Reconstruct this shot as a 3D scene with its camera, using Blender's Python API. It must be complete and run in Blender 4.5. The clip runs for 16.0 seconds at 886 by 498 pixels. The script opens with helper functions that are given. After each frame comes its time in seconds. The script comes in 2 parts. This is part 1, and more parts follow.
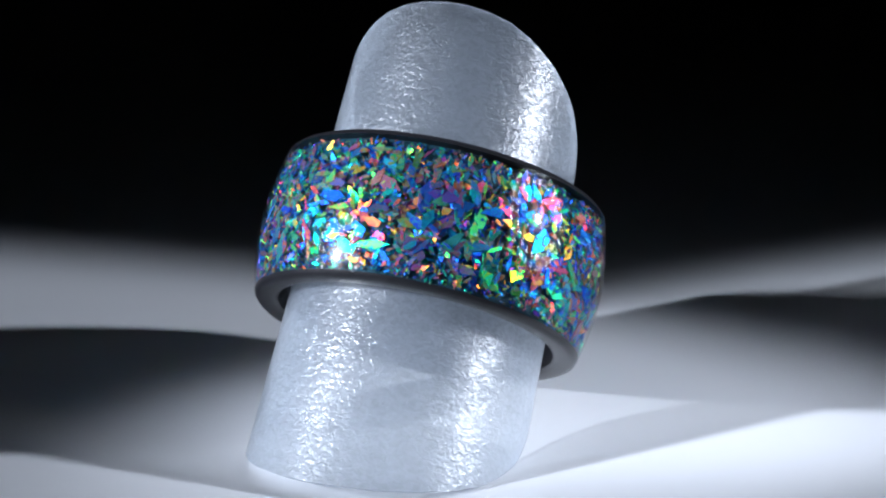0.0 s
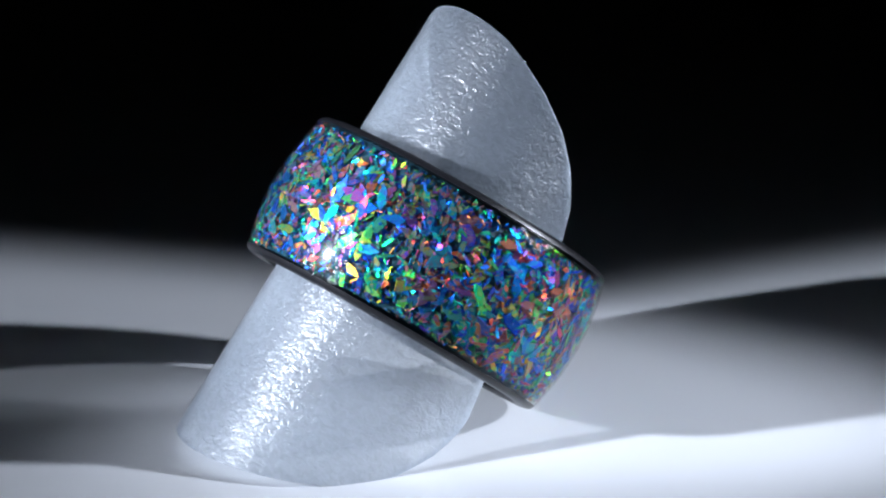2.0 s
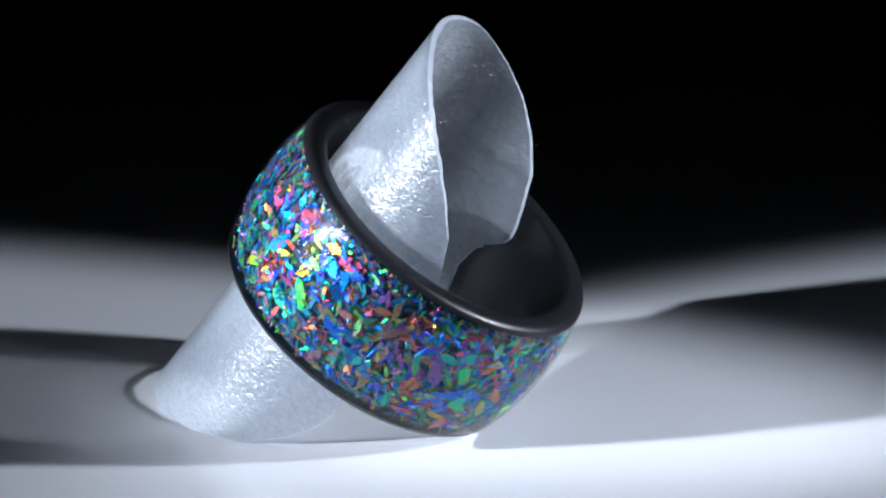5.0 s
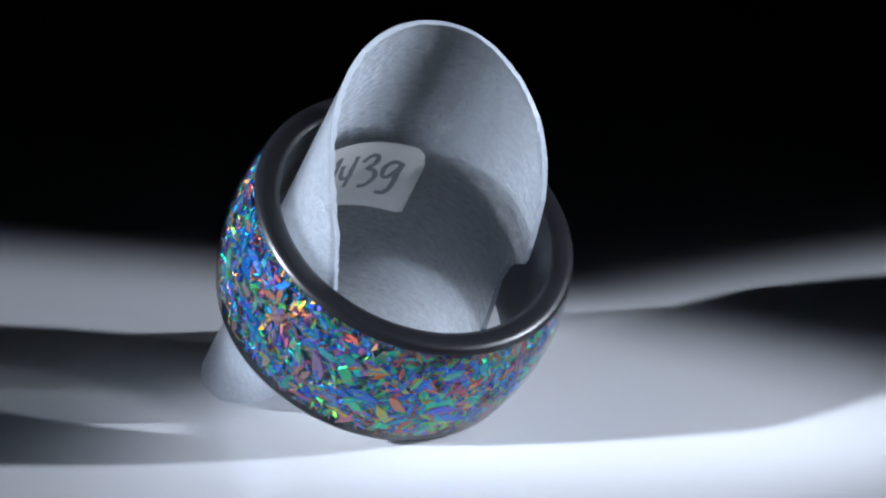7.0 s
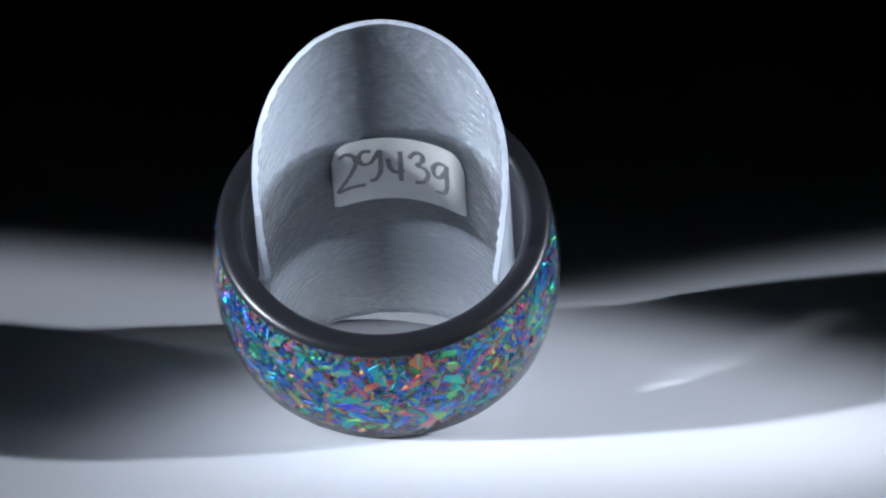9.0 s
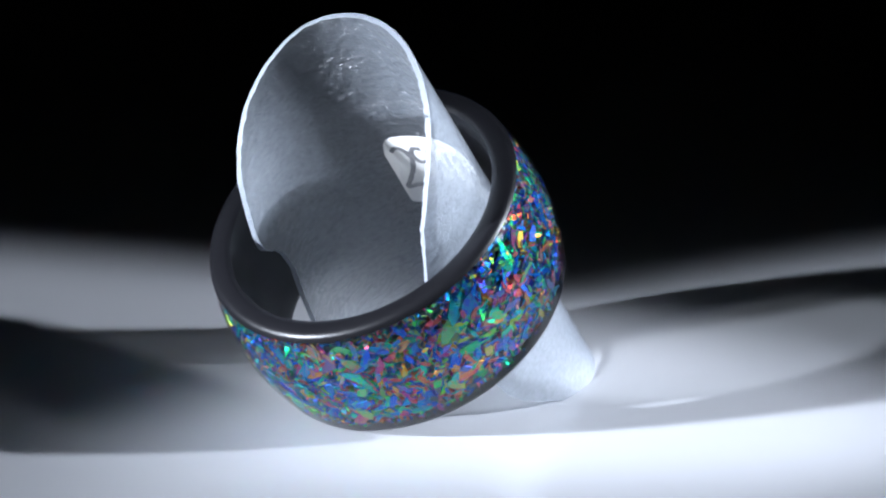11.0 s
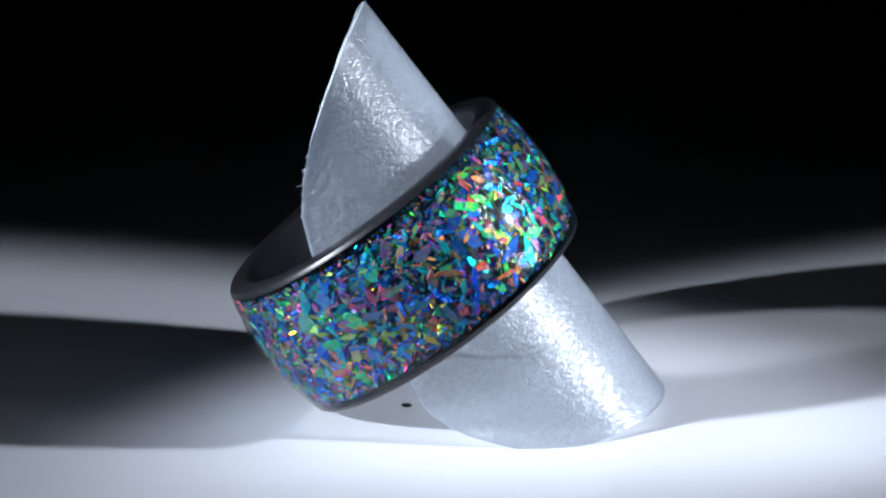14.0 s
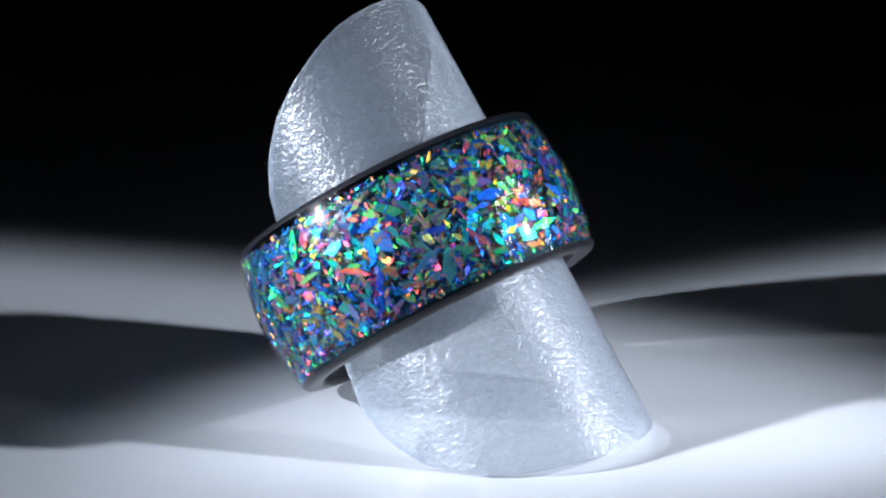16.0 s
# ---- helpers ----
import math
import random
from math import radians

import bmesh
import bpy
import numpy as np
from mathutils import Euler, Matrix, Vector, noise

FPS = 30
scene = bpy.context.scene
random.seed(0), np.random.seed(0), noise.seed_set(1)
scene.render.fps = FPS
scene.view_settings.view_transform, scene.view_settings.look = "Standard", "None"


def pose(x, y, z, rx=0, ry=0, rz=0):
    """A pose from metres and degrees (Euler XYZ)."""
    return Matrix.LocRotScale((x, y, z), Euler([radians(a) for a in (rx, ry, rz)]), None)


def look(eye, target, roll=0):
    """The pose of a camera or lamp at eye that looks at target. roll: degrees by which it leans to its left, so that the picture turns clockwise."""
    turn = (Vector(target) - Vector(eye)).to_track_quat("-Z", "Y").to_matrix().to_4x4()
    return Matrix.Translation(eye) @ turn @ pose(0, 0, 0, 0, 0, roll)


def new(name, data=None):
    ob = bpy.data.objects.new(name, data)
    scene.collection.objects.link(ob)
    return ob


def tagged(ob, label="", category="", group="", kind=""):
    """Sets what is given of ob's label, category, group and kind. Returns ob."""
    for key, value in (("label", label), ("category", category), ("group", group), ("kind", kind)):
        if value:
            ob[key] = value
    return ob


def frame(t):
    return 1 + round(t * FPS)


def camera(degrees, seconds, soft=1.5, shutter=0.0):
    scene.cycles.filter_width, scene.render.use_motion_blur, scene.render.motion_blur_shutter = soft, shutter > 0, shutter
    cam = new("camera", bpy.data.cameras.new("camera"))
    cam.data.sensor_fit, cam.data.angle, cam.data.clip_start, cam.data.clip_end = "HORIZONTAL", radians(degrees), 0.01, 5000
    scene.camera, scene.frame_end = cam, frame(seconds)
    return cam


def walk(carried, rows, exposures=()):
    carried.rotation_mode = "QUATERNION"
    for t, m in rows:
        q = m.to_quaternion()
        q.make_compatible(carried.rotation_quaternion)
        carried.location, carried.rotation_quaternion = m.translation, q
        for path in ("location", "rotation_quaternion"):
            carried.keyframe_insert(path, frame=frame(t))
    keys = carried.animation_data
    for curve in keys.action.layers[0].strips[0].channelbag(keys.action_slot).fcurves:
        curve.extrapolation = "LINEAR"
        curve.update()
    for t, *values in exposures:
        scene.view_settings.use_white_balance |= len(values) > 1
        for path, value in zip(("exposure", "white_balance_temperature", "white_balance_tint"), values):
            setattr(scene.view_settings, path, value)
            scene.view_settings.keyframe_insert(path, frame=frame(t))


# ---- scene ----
MM = 0.001
TURN = 18.05        # degrees per second of the turntable, clockwise from above
LENS = 17.82

# ---- camera ----
cam = camera(LENS, 16.0, soft=2.2)
EYE = Vector((0, -191.65, 72.69)) * MM
AIM = EYE + 0.2 * Vector((math.sin(0.01284) * math.cos(0.3072), math.cos(0.01284) * math.cos(0.3072), -math.sin(0.3072)))
walk(cam, [(0.0, look(EYE, AIM, 0.29)), (16.0, look(EYE, AIM, 0.29))])

# ---- light ----
world = bpy.data.worlds.new("dark_room")
scene.world = world
world.use_nodes = True
world.node_tree.nodes["Background"].inputs[0].default_value = (0.5, 0.6, 0.8, 1)
world.node_tree.nodes["Background"].inputs[1].default_value = 0.007
scene.view_settings.exposure = 0.0

LAMP_L = Vector((-214.8, -95.4, 96.2)) * MM
LAMP_R = Vector((229.8, -34.7, 103.1)) * MM


def beam(name, at, to, watts, degrees, blend, colour):
    data = bpy.data.lights.new(name, "SPOT")
    data.energy, data.spot_size, data.spot_blend, data.shadow_soft_size = watts, radians(degrees), blend, 0.0065
    data.color = colour
    ob = new(name, data)
    ob.matrix_world = look(at, to)
    return ob


beam("lamp_beam", LAMP_L, Vector((37.4, 10.2, 0)) * MM, 6.9, 10.0, 0.69, (0.83, 0.91, 1.07))
beam("lamp_beam", LAMP_R, Vector((-34.4, -0.2, 0)) * MM, 3.3, 15.7, 0.35, (0.83, 0.91, 1.07))


# ---- materials ----
def schlick(t, base, normal=None):
    """Mirror share by the angle of view, alike on both sides of a face."""
    lw = node(t, "ShaderNodeLayerWeight", Blend=0.5)
    if normal:
        t.links.new(normal, lw.inputs["Normal"])
    p = node(t, "ShaderNodeMath")
    p.operation = "POWER"
    p.inputs[1].default_value = 5.0
    t.links.new(lw.outputs["Facing"], p.inputs[0])
    r = node(t, "ShaderNodeMapRange")
    r.inputs[3].default_value = base
    t.links.new(p.outputs[0], r.inputs[0])
    return r.outputs[0]


def material(name):
    m = bpy.data.materials.new(name)
    m.use_nodes = True
    t = m.node_tree
    t.nodes.clear()
    out = t.nodes.new("ShaderNodeOutputMaterial")
    return m, t, out


def node(t, kind, **values):
    n = t.nodes.new(kind)
    for k, v in values.items():
        n.inputs[k.replace("_", " ")].default_value = v
    return n


def principled(name, colour, rough, metal=0.0, spec=0.5, grain=0.0, scale=900.0, bump=0.0, coat=0.0):
    m, t, out = material(name)
    b = node(t, "ShaderNodeBsdfPrincipled", Roughness=rough, Metallic=metal)
    b.inputs["Specular IOR Level"].default_value = spec
    b.inputs["Coat Weight"].default_value = coat
    b.inputs["Base Color"].default_value = (*colour, 1)
    tex = t.nodes.new("ShaderNodeTexCoord")
    fine = node(t, "ShaderNodeTexNoise", Scale=scale, Detail=5.0)
    wide = node(t, "ShaderNodeTexNoise", Scale=scale / 9, Detail=3.0)
    for n in (fine, wide):
        t.links.new(tex.outputs["Object"], n.inputs["Vector"])
    if grain:
        mixed = node(t, "ShaderNodeMath", )
        mixed.operation = "ADD"
        t.links.new(fine.outputs[0], mixed.inputs[0])
        t.links.new(wide.outputs[0], mixed.inputs[1])
        ramp = node(t, "ShaderNodeMapRange")
        ramp.inputs[1].default_value, ramp.inputs[2].default_value = 0.5, 1.5
        ramp.inputs[3].default_value, ramp.inputs[4].default_value = 1 - grain, 1 + grain
        t.links.new(mixed.outputs[0], ramp.inputs[0])
        mul = t.nodes.new("ShaderNodeVectorMath")
        mul.operation = "SCALE"
        mul.inputs[0].default_value = colour
        t.links.new(ramp.outputs[0], mul.inputs["Scale"])
        t.links.new(mul.outputs[0], b.inputs["Base Color"])
        r2 = node(t, "ShaderNodeMath")
        r2.operation = "MULTIPLY"
        r2.inputs[1].default_value = rough
        t.links.new(ramp.outputs[0], r2.inputs[0])
        t.links.new(r2.outputs[0], b.inputs["Roughness"])
    if bump:
        bp = node(t, "ShaderNodeBump", Strength=bump, Distance=0.0001)
        t.links.new(fine.outputs[0], bp.inputs["Height"])
        t.links.new(bp.outputs[0], b.inputs["Normal"])
    t.links.new(b.outputs[0], out.inputs[0])
    return m


WHITE_TOP = principled("white_acrylic", (0.80, 0.81, 0.83), 0.07, spec=0.30, grain=0.03, scale=60, bump=0.0)
BLACK = principled("black_ceramic", (0.010, 0.010, 0.012), 0.33, spec=0.38, grain=0.10, scale=2500, bump=0.02)
DARK_WALL = principled("dark_cloth", (0.01, 0.01, 0.011), 0.9, spec=0.1, grain=0.3, scale=200)
LAMP_SHELL = principled("lamp_plastic", (0.02, 0.02, 0.022), 0.45, grain=0.2, scale=300)
PAPER = principled("label_paper", (0.72, 0.72, 0.70), 0.8, spec=0.1, grain=0.06, scale=900)
INK = principled("grey_ink", (0.26, 0.26, 0.27), 0.7, spec=0.2, grain=0.3, scale=3000)
CRUMB = principled("black_mark", (0.01, 0.01, 0.01), 0.7, grain=0.2)


def glow(name, colour, strength):
    m, t, out = material(name)
    e = node(t, "ShaderNodeEmission", Strength=strength)
    e.inputs[0].default_value = (*colour, 1)
    t.links.new(e.outputs[0], out.inputs[0])
    return m


def frosted_plastic(name, stretch, shares, shine, relief):
    """Milky plastic sheet with a leathery emboss, creased round the curl. shares: (kind, colour, share) laid over the clear part."""
    m, t, out = material(name)
    tex = t.nodes.new("ShaderNodeTexCoord")
    squash = node(t, "ShaderNodeMapping")
    squash.inputs["Scale"].default_value = stretch
    t.links.new(tex.outputs["UV"], squash.inputs["Vector"])
    crease = node(t, "ShaderNodeTexNoise", Scale=1900.0, Detail=2.0, Roughness=0.55, Distortion=0.9)
    wide = node(t, "ShaderNodeTexNoise", Scale=260.0, Detail=2.0)
    for n in (crease, wide):
        t.links.new(squash.outputs[0], n.inputs["Vector"])
    swell = node(t, "ShaderNodeMapRange")
    swell.inputs[1].default_value, swell.inputs[2].default_value = 0.3, 0.7
    swell.inputs[3].default_value, swell.inputs[4].default_value = 0.45, 1.0
    t.links.new(wide.outputs[0], swell.inputs[0])
    height = node(t, "ShaderNodeMath")
    height.operation = "MULTIPLY"
    t.links.new(crease.outputs[0], height.inputs[0])
    t.links.new(swell.outputs[0], height.inputs[1])
    bump = node(t, "ShaderNodeBump", Strength=1.0, Distance=relief)
    t.links.new(height.outputs[0], bump.inputs["Height"])
    clear = node(t, "ShaderNodeBsdfTransparent")
    clear.inputs[0].default_value = (0.96, 0.96, 0.95, 1)
    gloss = node(t, "ShaderNodeBsdfGlossy", Roughness=0.28)
    t.links.new(bump.outputs[0], gloss.inputs["Normal"])
    last = clear.outputs[0]
    for kind, colour, share in shares:
        n = t.nodes.new(kind)
        n.inputs["Color"].default_value = (*colour, 1)
        if kind.endswith("Refraction"):
            n.inputs["Roughness"].default_value, n.inputs["IOR"].default_value = 0.6, 1.2
        t.links.new(bump.outputs[0], n.inputs["Normal"])
        mix = t.nodes.new("ShaderNodeMixShader")
        frost = node(t, "ShaderNodeMapRange")
        frost.inputs[1].default_value, frost.inputs[2].default_value = 0.32, 0.68
        frost.inputs[3].default_value, frost.inputs[4].default_value = 0.85 * share, 1.15 * share
        t.links.new(crease.outputs[0], frost.inputs[0])
        t.links.new(frost.outputs[0], mix.inputs[0])
        t.links.new(last, mix.inputs[1])
        t.links.new(n.outputs[0], mix.inputs[2])
        last = mix.outputs[0]
    coat = t.nodes.new("ShaderNodeMixShader")
    t.links.new(schlick(t, shine), coat.inputs[0])
    t.links.new(last, coat.inputs[1])
    t.links.new(gloss.outputs[0], coat.inputs[2])
    t.links.new(coat.outputs[0], out.inputs[0])
    return m


def clear_resin():
    """Polished clear resin over the flakes: see-through with a mirror gloss."""
    m, t, out = material("clear_resin")
    clear = node(t, "ShaderNodeBsdfTransparent")
    clear.inputs[0].default_value = (0.98, 0.99, 1, 1)
    gloss = node(t, "ShaderNodeBsdfGlossy", Roughness=0.035)
    mix = t.nodes.new("ShaderNodeMixShader")
    t.links.new(schlick(t, 0.04), mix.inputs[0])
    haze = node(t, "ShaderNodeBsdfGlossy", Roughness=0.2)
    both = t.nodes.new("ShaderNodeMixShader")
    both.inputs[0].default_value = 0.08
    t.links.new(gloss.outputs[0], both.inputs[1])
    t.links.new(haze.outputs[0], both.inputs[2])
    t.links.new(clear.outputs[0], mix.inputs[1])
    t.links.new(both.outputs[0], mix.inputs[2])
    t.links.new(mix.outputs[0], out.inputs[0])
    return m


# body colours of the flakes, and the colours that they flash in the light
BODY = ((0.00, (0.01, 0.15, 0.25)), (0.12, (0.01, 0.13, 0.44)), (0.22, (0.01, 0.03, 0.58)), (0.31, (0.07, 0.11, 0.17)), (0.42, (0.01, 0.34, 0.32)),
        (0.53, (0.15, 0.08, 0.15)), (0.63, (0.01, 0.11, 0.52)), (0.73, (0.01, 0.40, 0.15)), (0.82, (0.55, 0.13, 0.03)), (0.89, (0.02, 0.20, 0.26)), (0.96, (0.01, 0.02, 0.04)))
FLASH = ((0.00, (0.01, 0.34, 0.72)), (0.11, (0.01, 0.05, 0.90)), (0.24, (0.01, 0.48, 0.62)), (0.34, (0.01, 0.75, 0.36)), (0.44, (0.02, 0.85, 0.08)),
         (0.52, (0.38, 0.80, 0.02)), (0.59, (0.82, 0.44, 0.02)), (0.68, (0.90, 0.19, 0.02)), (0.78, (0.90, 0.06, 0.04)), (0.86, (0.52, 0.06, 0.12)), (0.93, (0.03, 0.10, 0.80)))


def colour_ramp(t, stops):
    ramp = t.nodes.new("ShaderNodeValToRGB")
    els = ramp.color_ramp.elements
    els[0].position, els[0].color = stops[0][0], (*stops[0][1], 1)
    els[1].position, els[1].color = stops[1][0], (*stops[1][1], 1)
    for p, c in stops[2:]:
        els.new(p).color = (*c, 1)
    return ramp


def opal(name, source):
    """Opal flake: a dusky blue-green body, and a satin flash in one spectral colour that drifts a little within the flake."""
    m, t, out = material(name)
    tex = t.nodes.new("ShaderNodeTexCoord")
    if source == "object":
        src = t.nodes.new("ShaderNodeObjectInfo").outputs["Random"]
    else:
        src = t.nodes.new("ShaderNodeNewGeometry").outputs["Random Per Island"]
    patch = node(t, "ShaderNodeTexNoise", Scale=1500.0, Detail=3.0, Distortion=1.2)
    t.links.new(tex.outputs["Object"], patch.inputs["Vector"])

    def drift(value, times, amount):
        """value times a large number, wrapped to 0..1 and shifted by the patches."""
        mul = node(t, "ShaderNodeMath")
        mul.operation = "MULTIPLY"
        mul.inputs[1].default_value = times
        t.links.new(value, mul.inputs[0])
        shift = node(t, "ShaderNodeMapRange")
        shift.inputs[1].default_value, shift.inputs[2].default_value = 0.3, 0.7
        shift.inputs[3].default_value, shift.inputs[4].default_value = -amount, amount
        t.links.new(patch.outputs[0], shift.inputs[0])
        add = node(t, "ShaderNodeMath")
        add.operation = "ADD"
        t.links.new(mul.outputs[0], add.inputs[0])
        t.links.new(shift.outputs[0], add.inputs[1])
        wrap = node(t, "ShaderNodeMath")
        wrap.operation = "FRACT"
        t.links.new(add.outputs[0], wrap.inputs[0])
        return wrap.outputs[0]

    body = colour_ramp(t, BODY)
    t.links.new(drift(src, 1.0, 0.16), body.inputs[0])
    hue = colour_ramp(t, FLASH)
    t.links.new(drift(src, 17.3, 0.10), hue.inputs[0])
    matt = t.nodes.new("ShaderNodeBsdfDiffuse")
    t.links.new(body.outputs[0], matt.inputs[0])
    thru = t.nodes.new("ShaderNodeBsdfTranslucent")
    t.links.new(body.outputs[0], thru.inputs[0])
    soft = t.nodes.new("ShaderNodeMixShader")
    soft.inputs[0].default_value = 0.3
    t.links.new(matt.outputs[0], soft.inputs[1])
    t.links.new(thru.outputs[0], soft.inputs[2])
    flash = node(t, "ShaderNodeBsdfGlossy", Roughness=0.42)
    t.links.new(hue.outputs[0], flash.inputs[0])
    b = t.nodes.new("ShaderNodeMixShader")
    b.inputs[0].default_value = FLASH_SHARE
    t.links.new(soft.outputs[0], b.inputs[1])
    t.links.new(flash.outputs[0], b.inputs[2])
    clear = t.nodes.new("ShaderNodeBsdfTransparent")
    clear.inputs[0].default_value = (0.75, 0.88, 0.95, 1)
    depth = t.nodes.new("ShaderNodeMixShader")
    depth.inputs[0].default_value = 0.26
    t.links.new(b.outputs[0], depth.inputs[1])
    t.links.new(clear.outputs[0], depth.inputs[2])
    t.links.new(depth.outputs[0], out.inputs[0])
    return m


FLASH_SHARE = 0.54
PLASTIC = frosted_plastic("frosted_plastic", (1.05, 1.4, 1.0), (("ShaderNodeBsdfRefraction", (0.96, 0.97, 0.98), 0.22), ("ShaderNodeBsdfTranslucent", (0.80, 0.88, 0.97), 0.29), ("ShaderNodeBsdfDiffuse", (0.70, 0.81, 0.96), 0.05)), 0.06, 0.00013)
PLASTIC_EDGE = principled("cut_plastic_edge", (0.60, 0.65, 0.72), 0.5, spec=0.4, grain=0.12, scale=4000, bump=0.3)
PLASTIC_EDGE.node_tree.nodes["Principled BSDF"].inputs["Transmission Weight"].default_value = 0.35
PLASTIC_IN = frosted_plastic("frosted_plastic_inside", (0.7, 2.0, 1.0), (("ShaderNodeBsdfTranslucent", (0.80, 0.87, 0.96), 0.15), ("ShaderNodeBsdfDiffuse", (0.80, 0.86, 0.93), 0.06)), 0.06, 0.00042)
RESIN = clear_resin()
FLAKES = opal("opal_flakes", "island")
FLAKE = opal("opal_flake", "object")
BED = principled("opal_dust_bed", (0.016, 0.060, 0.085), 0.4, grain=0.7, scale=1500)
LENS_GLASS = principled("lamp_lens", (0.6, 0.62, 0.65), 0.2, grain=0.05)
CELL_GLOW = glow("led_cell", (0.83, 0.91, 1.07), 18.0)


# ---- building helpers ----
def mesh_of(name, verts, faces, mat, smooth=True):
    me = bpy.data.meshes.new(name)
    me.from_pydata([tuple(v) for v in verts], [], faces)
    me.materials.append(mat)
    if smooth:
        me.polygons.foreach_set("use_smooth", [True] * len(me.polygons))
    me.update()
    return me


def part(name, me, parent, label=""):
    ob = new(name, me)
    ob.parent = parent
    return tagged(ob, label)


def revolve(name, profile, mat, steps=240, closed=True, m=Matrix.Identity(4)):
    """A profile of (radius, height) turned round the z axis, then put by m."""
    verts, faces, k = [], [], len(profile)
    for i in range(steps):
        a = 2 * math.pi * i / steps
        for r, z in profile:
            verts.append(m @ Vector((r * math.cos(a), r * math.sin(a), z)))
    for i in range(steps):
        j = (i + 1) % steps
        for q in range(k if closed else k - 1):
            w = (q + 1) % k
            faces.append((i * k + q, j * k + q, j * k + w, i * k + w))
    return mesh_of(name, verts, faces, mat)


# the ring's own frame: x to its raised side, y along the table, z its axis
AXIS_N = Vector((0.21417659, 0.54656506, 0.80956471))
AXIS_E = Vector((0.93106734, -0.36484738, 0.0))
AXIS_H = Vector((-0.29536756, -0.75375926, 0.58703064))
RING = Matrix.Translation(Vector((1.586, -0.101, 11.104)) * MM) @ Matrix((AXIS_H, AXIS_E, AXIS_N)).transposed().to_4x4() @ Matrix.Scale(MM, 4)


def dome(s):
    return 12.38 - 0.0285 * s * s


# ---- the setting ----
def slab(name, x0, x1, y0, y1, z0, z1, mat):
    bm = bmesh.new()
    bmesh.ops.create_cube(bm, size=1, matrix=Matrix.Translation(((x0 + x1) / 2, (y0 + y1) / 2, (z0 + z1) / 2)) @ Matrix.Diagonal((x1 - x0, y1 - y0, z1 - z0, 1)))
    me = bpy.data.meshes.new(name)
    bm.to_mesh(me)
    bm.free()
    me.materials.append(mat)
    return new(name, me)


def setting():
    tagged(slab("table_top", -0.7, 0.7, -0.7, 0.7, -0.04, -0.012, DARK_WALL), "plain black cloth covered table under the turntable", "tabletop", kind="structure")
    for name, box in (("wall_north", (-1, 1, 1, 1.05, -0.4, 1)), ("wall_south", (-1, 1, -1.05, -1, -0.4, 1)),
                      ("wall_east", (1, 1.05, -1, 1, -0.4, 1)), ("wall_west", (-1.05, -1, -1, 1, -0.4, 1))):
        tagged(slab(name, *box, DARK_WALL), "plain black cloth wall around the table", "wall", kind="structure")
    tagged(slab("ceiling", -1.05, 1.05, -1.05, 1.05, 1, 1.05, DARK_WALL), "plain black ceiling over the table", "ceiling", kind="structure")
    tagged(slab("floor", -1.05, 1.05, -1.05, 1.05, -0.45, -0.4, DARK_WALL), "plain dark floor under the table", "floor", kind="structure")


setting()


# ---- lamps beside the table ----
def studio_lamp(at, rings):
    """A round lamp head: a honeycomb of deep cells round a lens, all turned to the ring, on a stem and a foot."""
    lamp = new("studio_lamp")
    lamp.matrix_world = look(at, Vector((0, -4, 9)) * MM)
    tagged(lamp, "round black studio lamp with rings of deep lit cells", "lamp", "lamps beside the table")
    part("dish", revolve("dish", [(0.026, 0.030), (0.070, 0.030), (0.132, 0.020), (0.137, -0.02), (0.135, -0.02), (0.130, 0.017), (0.070, 0.026), (0.026, 0.026)], LAMP_SHELL, 64), lamp)
    part("lens", revolve("lens", [(0.0005, -0.006), (0.014, -0.004), (0.022, 0.004), (0.026, 0.024), (0.0005, 0.026)], LENS_GLASS, 48), lamp, "white domed lamp lens")
    tube = revolve("led_cell", [(0.0062, -0.155), (0.0066, -0.155), (0.0112, 0.0055), (0.0001, 0.0055), (0.0001, 0.004), (0.0106, 0.004)], LAMP_SHELL, 6)
    for radius, count in rings:
        chip = revolve("led_chip", [(0.0001, 0.0), (0.0072, 0.0006), (0.0086, 0.002), (0.0086, 0.003), (0.0001, 0.003)], CELL_GLOW, 6)
        for i in range(count):
            a = 2 * math.pi * i / count
            at = Vector((radius * math.cos(a), radius * math.sin(a), 0.010))
            c = part("led_cell", tube, lamp)
            c.matrix_local = look(at, Vector((0, 0, -0.30)))
            part("led_chip", chip, c, "small white lit chip")
    part("stem", revolve("stem", [(0.0005, 0.03), (0.012, 0.03), (0.012, 0.11), (0.0005, 0.11)], LAMP_SHELL, 32), lamp)
    foot = part("foot", revolve("foot", [(0.0005, 0.0), (0.045, 0.0), (0.045, 0.006), (0.006, 0.010), (0.006, 0.13), (0.0005, 0.13)], LAMP_SHELL, 48), lamp)
    back = lamp.matrix_world @ Vector((0, 0, 0.10))
    foot.matrix_local = lamp.matrix_world.inverted() @ Matrix.Translation((back.x, back.y, 0.001))
    return lamp


bpy.context.view_layer.update()
studio_lamp(LAMP_L + (LAMP_L - Vector((0, -4, 9)) * MM).normalized() * 0.055, ((0.060, 15), (0.084, 21)))
studio_lamp(LAMP_R + (LAMP_R - Vector((0, -4, 9)) * MM).normalized() * 0.055, ((0.084, 21), (0.107, 27)))


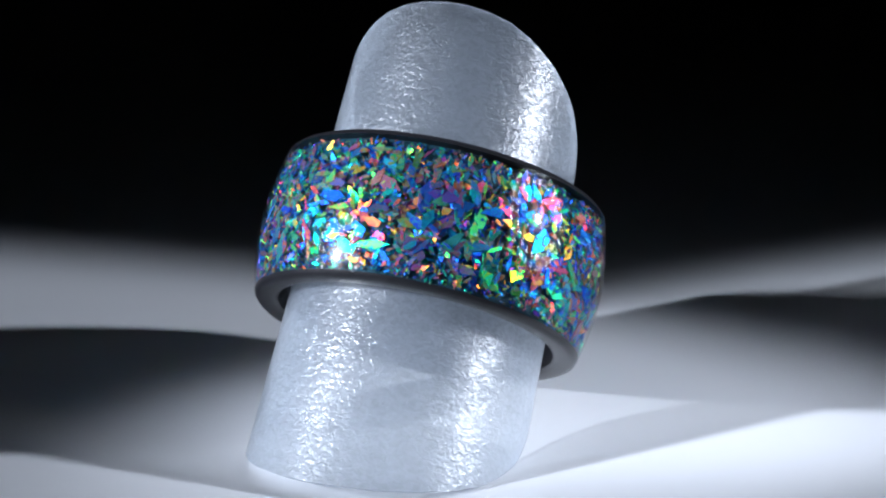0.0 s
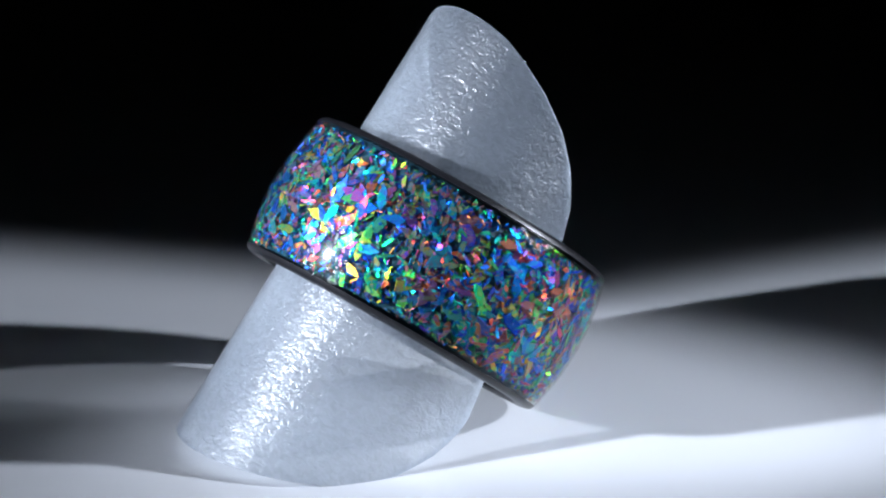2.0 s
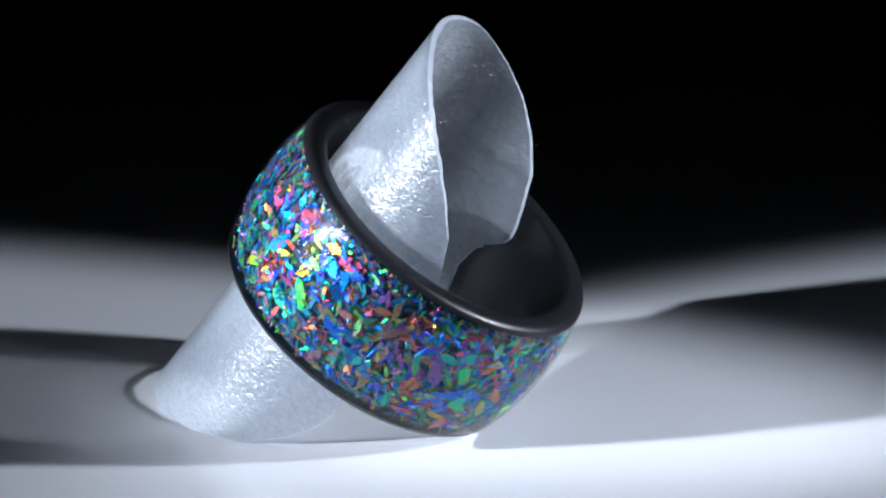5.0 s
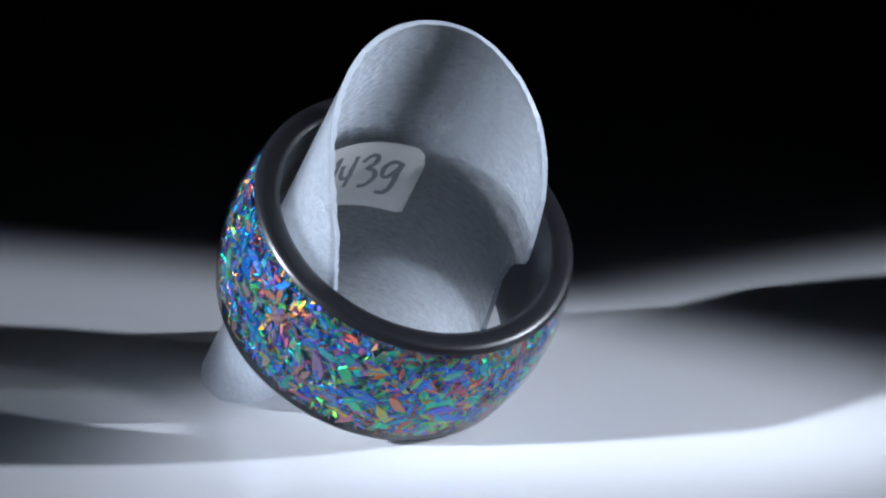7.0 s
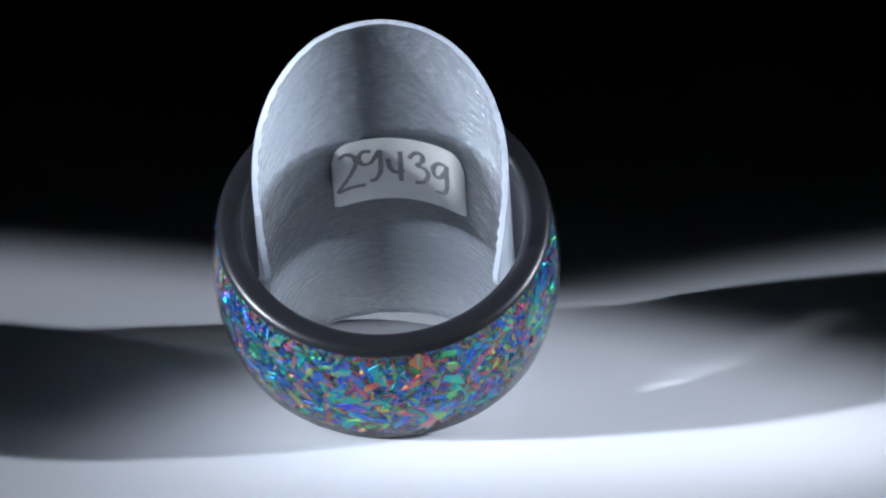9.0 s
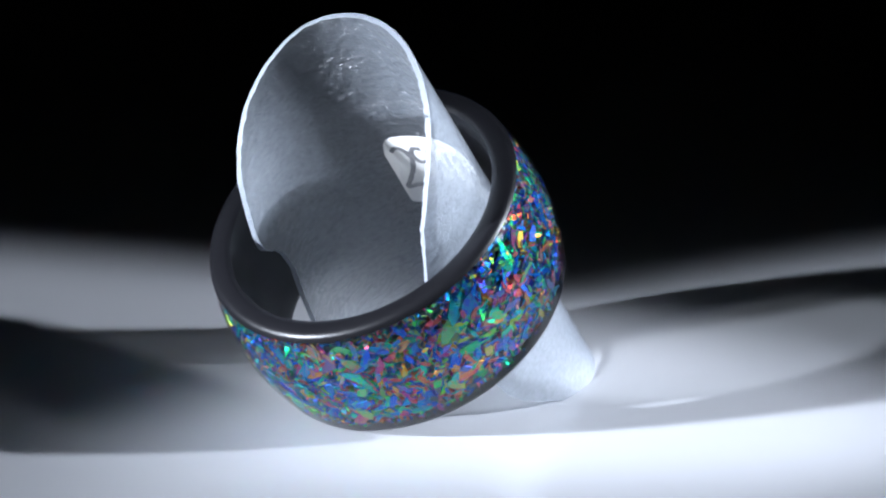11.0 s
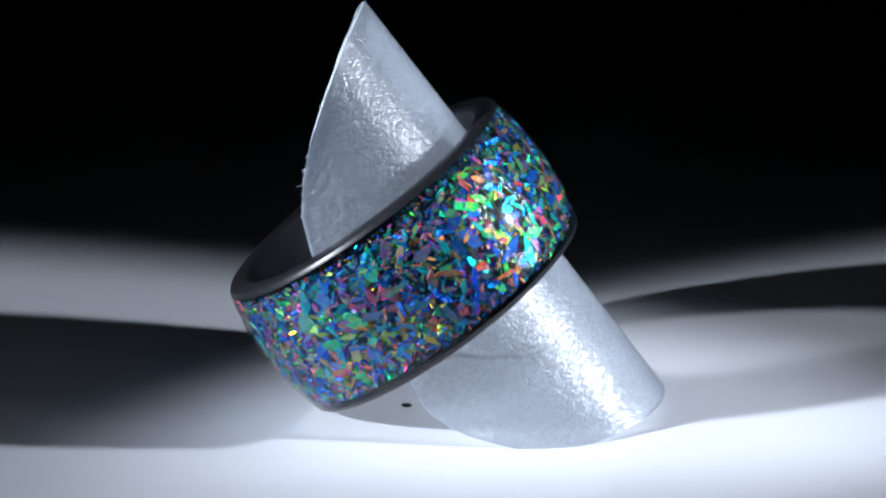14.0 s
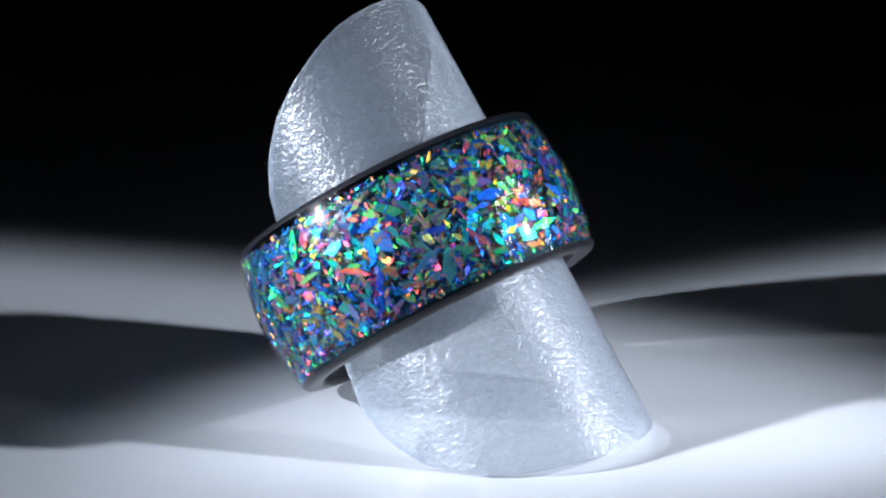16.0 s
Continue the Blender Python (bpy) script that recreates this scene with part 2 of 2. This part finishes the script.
# ---- the plastic clip that holds the ring ----
SIDE = ((-14.0, 87.5), (-12.6, 95), (-11.5, 101), (-10.3, 106), (-9, 110), (-8, 111), (-6.7, 109.5), (-5, 107.5), (-3.5, 105.5), (-1.7, 102.5), (0, 103.5),
        (1, 106), (1.8, 111), (2.6, 115), (3.2, 116), (4, 115), (5.5, 111), (7.9, 104), (10, 92.5), (12.0, 78), (13.7, 61), (15.1, 43), (15.7, 33), (16.1, 21), (16.3, 9), (16.35, 0.5))


# pencil strokes of the number, in millimetres round and along the curl
TWO = ((4.02, 2.04), (3.55, 2.35), (2.99, 1.95), (2.74, 1.16), (3.04, 0.08), (3.68, -1.03), (4.2, -1.87), (3.24, -1.8), (2.14, -1.85))
NINE = ((1.6, 2.08), (2.24, 2.14), (2.54, 1.47), (2.29, 0.74), (1.68, 0.71), (1.21, 1.57), (0.97, 2.02), (0.92, 0.9), (0.97, -0.46), (1.36, -1.36), (1.8, -1.4))
FOUR = ((0.39, 1.13), (0.24, -0.06), (-0.15, -0.56), (-0.78, -0.16))
FOUR_BAR = ((-0.53, 2.02), (-0.53, 0.38), (-0.51, -1.57))
THREE = ((-1.17, 1.29), (-1.66, 2), (-2.17, 1.96), (-2.17, 1.17), (-1.76, 0.52), (-2.32, 0.34), (-2.57, -0.38), (-2.17, -1.36), (-1.57, -1.56))
LAST_NINE = ((-4.1, 1.49), (-3.51, 1.52), (-3.03, 0.82), (-3.09, -0.12), (-3.56, -0.17), (-4.05, 0.88), (-4.15, 1.6), (-4.1, 0.16), (-4.05, -1.19), (-3.72, -1.99), (-3.09, -2.06))
PENCIL = (TWO, NINE, FOUR, FOUR_BAR, THREE, LAST_NINE)


def clip_radius(s):
    return 8.95 - 0.03 * s


# the rounded lower end of the sheet: height along the axis, half the angle
END = ((-19.25, 0.4), (-19.2, 8), (-19.05, 17), (-18.75, 28), (-18.3, 39), (-17.7, 50), (-17.0, 60), (-16.0, 74), (-15.0, 90), (-14.0, 120))


def clip_reach(s):
    """Half the angle that the sheet spans at height s along the ring's axis."""
    side = float(np.interp(s, [p[0] for p in SIDE], [p[1] for p in SIDE])) 
    c = (-11.104 + 0.012 - 0.80956 * s) / (clip_radius(s) * 0.58703)
    if s < -14:
        side = float(np.interp(s, [p[0] for p in END], [p[1] for p in END]))
    return min(side, math.degrees(math.acos(max(-1.0, min(1.0, c)))))


def display_clip():
    clip = tagged(new("ring_display_clip"), "frosted milky plastic ring clip, curled and leaning on the table", "ring holder")
    rows = sorted(set([-19.25, -19.23, -19.2, -19.15, -19.08] + list(np.arange(-19.0, 16.0, 0.13).round(2)) + [16.05, 16.15, 16.22, 16.28, 16.32, 16.34, 16.35]))
    cols, verts, uvs, faces, k = 136, [], [], [], 0
    rng = random.Random(3)
    for thick in (0.0, 0.40):
        for s in rows:
            reach = max(clip_reach(s), 0.3) + (rng.uniform(-0.16, 0.16) if s > 4 else 0)
            for c in range(cols + 1):
                u = 2 * c / cols - 1
                a = radians(reach * u)
                r = clip_radius(s) - thick
                if thick:
                    arc = radians(reach) * u * 9
                    r += 0.10 * noise.noise(Vector((arc / 0.95, s / 0.42, 3.0))) + 0.055 * noise.noise(Vector((arc / 0.5, s / 0.3, 9.0)))
                verts.append(RING @ Vector((r * math.cos(a), 1.015 * r * math.sin(a), s)))
                uvs.append((a * 9 * MM, s * MM))
    n, w = len(rows), cols + 1
    for j in range(n - 1):
        for c in range(cols):
            q = j * w + c
            faces.append((q, q + 1, q + w + 1, q + w))
            q += n * w
            faces.append((q, q + w, q + w + 1, q + 1))
    edge = [c for c in range(w)] + [j * w + cols for j in range(1, n)] + [(n - 1) * w + c for c in range(cols - 1, -1, -1)] + [j * w for j in range(n - 2, 0, -1)]
    for i, q in enumerate(edge):
        p = edge[(i + 1) % len(edge)]
        faces.append((q, q + n * w, p + n * w, p))
    me = mesh_of("sheet", verts, faces, PLASTIC)
    layer = me.uv_layers.new(name="UVMap")
    for loop in me.loops:
        layer.data[loop.index].uv = uvs[loop.vertex_index]
    me.materials.append(PLASTIC_IN)
    me.materials.append(PLASTIC_EDGE)
    for p in me.polygons:
        p.material_index = 1 if min(p.vertices) >= n * w else 0 if max(p.vertices) < n * w else 2
    me.set_sharp_from_angle(angle=radians(40))
    part("sheet", me, clip, "frosted milky plastic sheet with leathery emboss")
    # frayed bits and hairs along the cut edge
    verts, faces = [], []
    for i in range(46):
        z = rng.uniform(-7, 15.5) if i % 3 else rng.gauss(9.3, 1.6)
        side = -1 if i % 3 != 1 else 1
        hair = i in (4, 12, 21, 33, 40)
        a = radians(side * (clip_reach(z) + rng.uniform(-0.6, 0.5)))
        at = Vector(((clip_radius(z) - rng.uniform(0.05, 0.4)) * math.cos(a), (clip_radius(z) - 0.2) * math.sin(a), z))
        way = Vector((rng.uniform(-1, 0.2), side * rng.uniform(-0.2, 0.8), rng.uniform(-1, 1))).normalized()
        turn = Vector((rng.uniform(-1, 1), rng.uniform(-1, 1), rng.uniform(-1, 1))).cross(way).normalized()
        length, thick = (rng.uniform(0.5, 0.95), 0.012) if hair else (rng.uniform(0.10, 0.26), rng.uniform(0.03, 0.07))
        base, steps = len(verts), 4
        for q in range(steps + 1):
            f = q / steps
            mid = at + way * length * f + turn * length * 0.25 * f * f
            up = way.cross(turn)
            for k in range(3):
                ang = 2 * math.pi * k / 3
                verts.append(RING @ (mid + (turn * math.cos(ang) + up * math.sin(ang)) * thick * (1.05 - f * 0.8)))
        for q in range(steps):
            for k in range(3):
                k2 = (k + 1) % 3
                faces.append((base + q * 3 + k, base + q * 3 + k2, base + q * 3 + 3 + k2, base + q * 3 + 3 + k))
        faces.append((base + steps * 3, base + steps * 3 + 1, base + steps * 3 + 2))
    tagged(part("edge_fray", mesh_of("edge_fray", verts, faces, PLASTIC_EDGE), clip, "white frayed bits along the cut edge"), kind="stuff")
    # paper label on the inside
    verts, faces = [], []
    for thick in (0.43, 0.49):
        for i in range(33):
            a = 31 - 69.5 * i / 32
            edge_in = min(31 - a, a + 38.5)
            corner = 1.6 * (1 - math.sqrt(max(0, 1 - (1 - min(edge_in / 9, 1)) ** 2)))
            for z in (-3.8 + 0.25 * corner, 3.5 - corner):
                r = clip_radius(z) - thick
                verts.append(RING @ Vector((r * math.cos(radians(a)), r * math.sin(radians(a)), z)))
    for i in range(32):
        q = 2 * i
        faces += [(q, q + 1, q + 3, q + 2), (66 + q, 66 + q + 2, 66 + q + 3, 66 + q + 1), (q, q + 2, q + 68, q + 66), (q + 1, q + 67, q + 69, q + 3)]
    faces += [(0, 66, 67, 1), (64, 65, 131, 130)]
    label = part("paper_label", mesh_of("paper_label", verts, faces, PAPER), clip, "white paper sticker with a pencilled number")
    # the number written on it, stroke by stroke
    verts, faces = [], []
    for stroke in PENCIL:
        line = [Vector(p) for p in stroke]
        pts = []
        for i in range(len(line) - 1):
            p0, p1, p2, p3 = line[max(i - 1, 0)], line[i], line[i + 1], line[min(i + 2, len(line) - 1)]
            for q in range(6):
                f = q / 6
                pts.append(0.5 * (2 * p1 + (p2 - p0) * f + (2 * p0 - 5 * p1 + 4 * p2 - p3) * f * f + (3 * p1 - p0 - 3 * p2 + p3) * f ** 3))
        pts.append(line[-1])
        base = len(verts)
        for i, p in enumerate(pts):
            way = (pts[min(i + 1, len(pts) - 1)] - pts[max(i - 1, 0)]).normalized()
            wide = 0.19 + 0.05 * noise.noise(Vector((p.x * 3, p.y * 3, 1.7)))
            for side, lift in ((-1, 0.50), (-0.4, 0.53), (0.4, 0.53), (1, 0.50)):
                x, z = p.x - way.y * wide * side, p.y + way.x * wide * side
                r = clip_radius(z) - lift
                verts.append(RING @ Vector((r * math.cos(x / 8.5), r * math.sin(x / 8.5), z)))
        for i in range(len(pts) - 1):
            q = base + 4 * i
            faces += [(q + k, q + k + 1, q + k + 5, q + k + 4) for k in range(3)]
    me = mesh_of("number", verts, faces, INK)
    part("number", me, label, "grey handwritten stock number")
    return clip


# ---- the ring ----
def shard(rng, length, width, thick):
    """Points and faces of one thin angular chip, its face up z."""
    k = rng.choice((4, 5, 5, 6))
    ring = []
    for i in range(k):
        a = 2 * math.pi * (i + rng.uniform(-0.3, 0.3)) / k
        ring.append((length / 2 * math.cos(a) * rng.uniform(0.75, 1.1), width / 2 * math.sin(a) * rng.uniform(0.75, 1.15)))
    verts = [(x, y, 0) for x, y in ring] + [(x * 1.06, y * 1.06, -thick) for x, y in ring]
    faces = [tuple(range(k))] + [(i, i + k, (i + 1) % k + k, (i + 1) % k) for i in range(k)]
    return verts, faces


def seat(rng, a, s, depth, tilt):
    """The pose of a chip under the dome, in the ring's frame."""
    r = dome(s) - depth
    m = Matrix.Rotation(a, 4, "Z") @ Matrix.Translation((r, 0, s)) @ Matrix.Rotation(math.atan(0.057 * s), 4, "Y").inverted() @ Matrix.Rotation(radians(90), 4, "Y")
    return m @ Matrix.Rotation(rng.uniform(0, 2 * math.pi), 4, "Z") @ Matrix.Rotation(tilt, 4, "X") @ Matrix.Rotation(rng.uniform(0, 2 * math.pi), 4, "Z")


def opal_ring():
    ring = tagged(new("ring"), "wide domed black ring with multicoloured opal flake inlay", "ring")
    bed = [(dome(s) - 1.2, s) for s in np.linspace(4.93, -4.93, 15)]
    band = [(9.95, -5.2), (9.80, -4.6), (9.74, -3), (9.74, 3), (9.80, 4.6), (9.95, 5.2), (10.15, 5.36), (10.4, 5.42), (11.1, 5.42), (11.42, 5.34), (11.6, 5.16), (11.69, 4.95)]
    band += bed + [(11.69, -4.95), (11.6, -5.16), (11.42, -5.34), (11.1, -5.42), (10.4, -5.42), (10.15, -5.36)]
    me = revolve("band", band, BLACK, m=RING)
    me.set_sharp_from_angle(angle=radians(35))
    part("band", me, ring, "satin black ceramic band with rounded rims")
    inlay = part("opal_inlay", revolve("opal_inlay", [(dome(s) - 0.85, s) for s in np.linspace(-4.9, 4.9, 13)] + [(dome(s) - 1.1, s) for s in np.linspace(4.9, -4.9, 13)], BED, m=RING), ring, "dark resin bed full of opal flakes")
    coat = part("clear_coat", revolve("clear_coat", [(dome(s), s) for s in np.linspace(-4.94, 4.94, 41)], RESIN, 360, False, RING), ring, "polished clear resin dome")
    rng = random.Random(11)
    verts, faces = [], []
    for i in range(7000):
        length = min(2.7, max(0.28, rng.lognormvariate(0.0, 0.55))) if i > 1100 else rng.uniform(0.28, 0.6)
        tilt = max(-1.0, min(1.0, radians(rng.gauss(0, 44))))
        length = min(length, 1.3 / max(0.2, abs(math.sin(tilt))))
        width = length * rng.uniform(0.2, 0.5)
        depth = 0.08 + abs(math.sin(tilt)) * length * 0.5 + rng.uniform(0, 0.5)
        m = RING @ seat(rng, rng.uniform(0, 2 * math.pi), (rng.uniform(-1, 1) if i > 1100 else rng.choice((-1, 1)) * rng.uniform(0.9, 1)) * (4.90 - 0.5 * length), min(depth, 0.80), tilt)
        vs, fs = shard(rng, length, width, 0.05)
        base = len(verts)
        verts += [m @ Vector(v) for v in vs]
        faces += [tuple(base + q for q in f) for f in fs]
    tagged(part("flake_bed", mesh_of("flake_bed", verts, faces, FLAKES, False), inlay, "small opal flakes in blue, green and orange"), kind="stuff")
    shapes = []
    for i in range(14):
        vs, fs = shard(rng, 1.0, rng.uniform(0.25, 0.55), 0.05)
        shapes.append(mesh_of("flake", vs, fs, FLAKE, False))
    for i in range(300):
        tilt = max(-0.8, min(0.8, radians(rng.gauss(0, 34))))
        length = min(rng.uniform(1.0, 2.6), 1.2 / max(0.2, abs(math.sin(tilt))))
        ob = part("flake", rng.choice(shapes), inlay)
        ob.matrix_local = RING @ seat(rng, 2 * math.pi * (i + rng.random()) / 300, rng.uniform(-1, 1) * (4.66 - 0.5 * length), 0.20 + abs(math.sin(tilt)) * length * 0.5, tilt) @ Matrix.Diagonal((length, length, 1, 1))
    return ring


CLIP = display_clip()
RING_THING = opal_ring()


def turntable():
    table = tagged(new("turntable"), "round glossy white acrylic turntable on a black table", "turntable")
    top = revolve("platter", [(0.00005, 0.0), (0.05, 0.0), (0.172, 0.0), (0.1735, -0.0006), (0.174, -0.002), (0.174, -0.008), (0.172, -0.010), (0.00005, -0.010)], WHITE_TOP, 160)
    top.polygons.foreach_set("use_smooth", [False] * len(top.polygons))
    part("platter", top, table)
    part("foot", revolve("foot", [(0.00005, -0.0101), (0.12, -0.0101), (0.12, -0.012), (0.00005, -0.012)], LAMP_SHELL, 64), table)
    rng = random.Random(5)
    rim = [(0.00037 * math.cos(a) * rng.uniform(0.85, 1.1), 0.00034 * math.sin(a) * rng.uniform(0.85, 1.1)) for a in np.linspace(0, 2 * math.pi, 19)[:-1]]
    verts = [(x, y + 0.0001, 0.00006) for x, y in rim] + [(x * 1.1, y * 1.1 + 0.0001, 0.00001) for x, y in rim]
    faces = [tuple(range(18))] + [(i, i + 18, (i + 1) % 18 + 18, (i + 1) % 18) for i in range(18)]
    part("centre_mark", mesh_of("centre_mark", verts, faces, CRUMB), table, "small black dot at the centre")
    return table


PLATTER = turntable()


def motions():
    rows = [(0.5 * i, pose(0, 0, 0, 0, 0, -TURN * 0.5 * i)) for i in range(33)]
    for thing in (CLIP, RING_THING, PLATTER):
        walk(thing, rows)


motions()
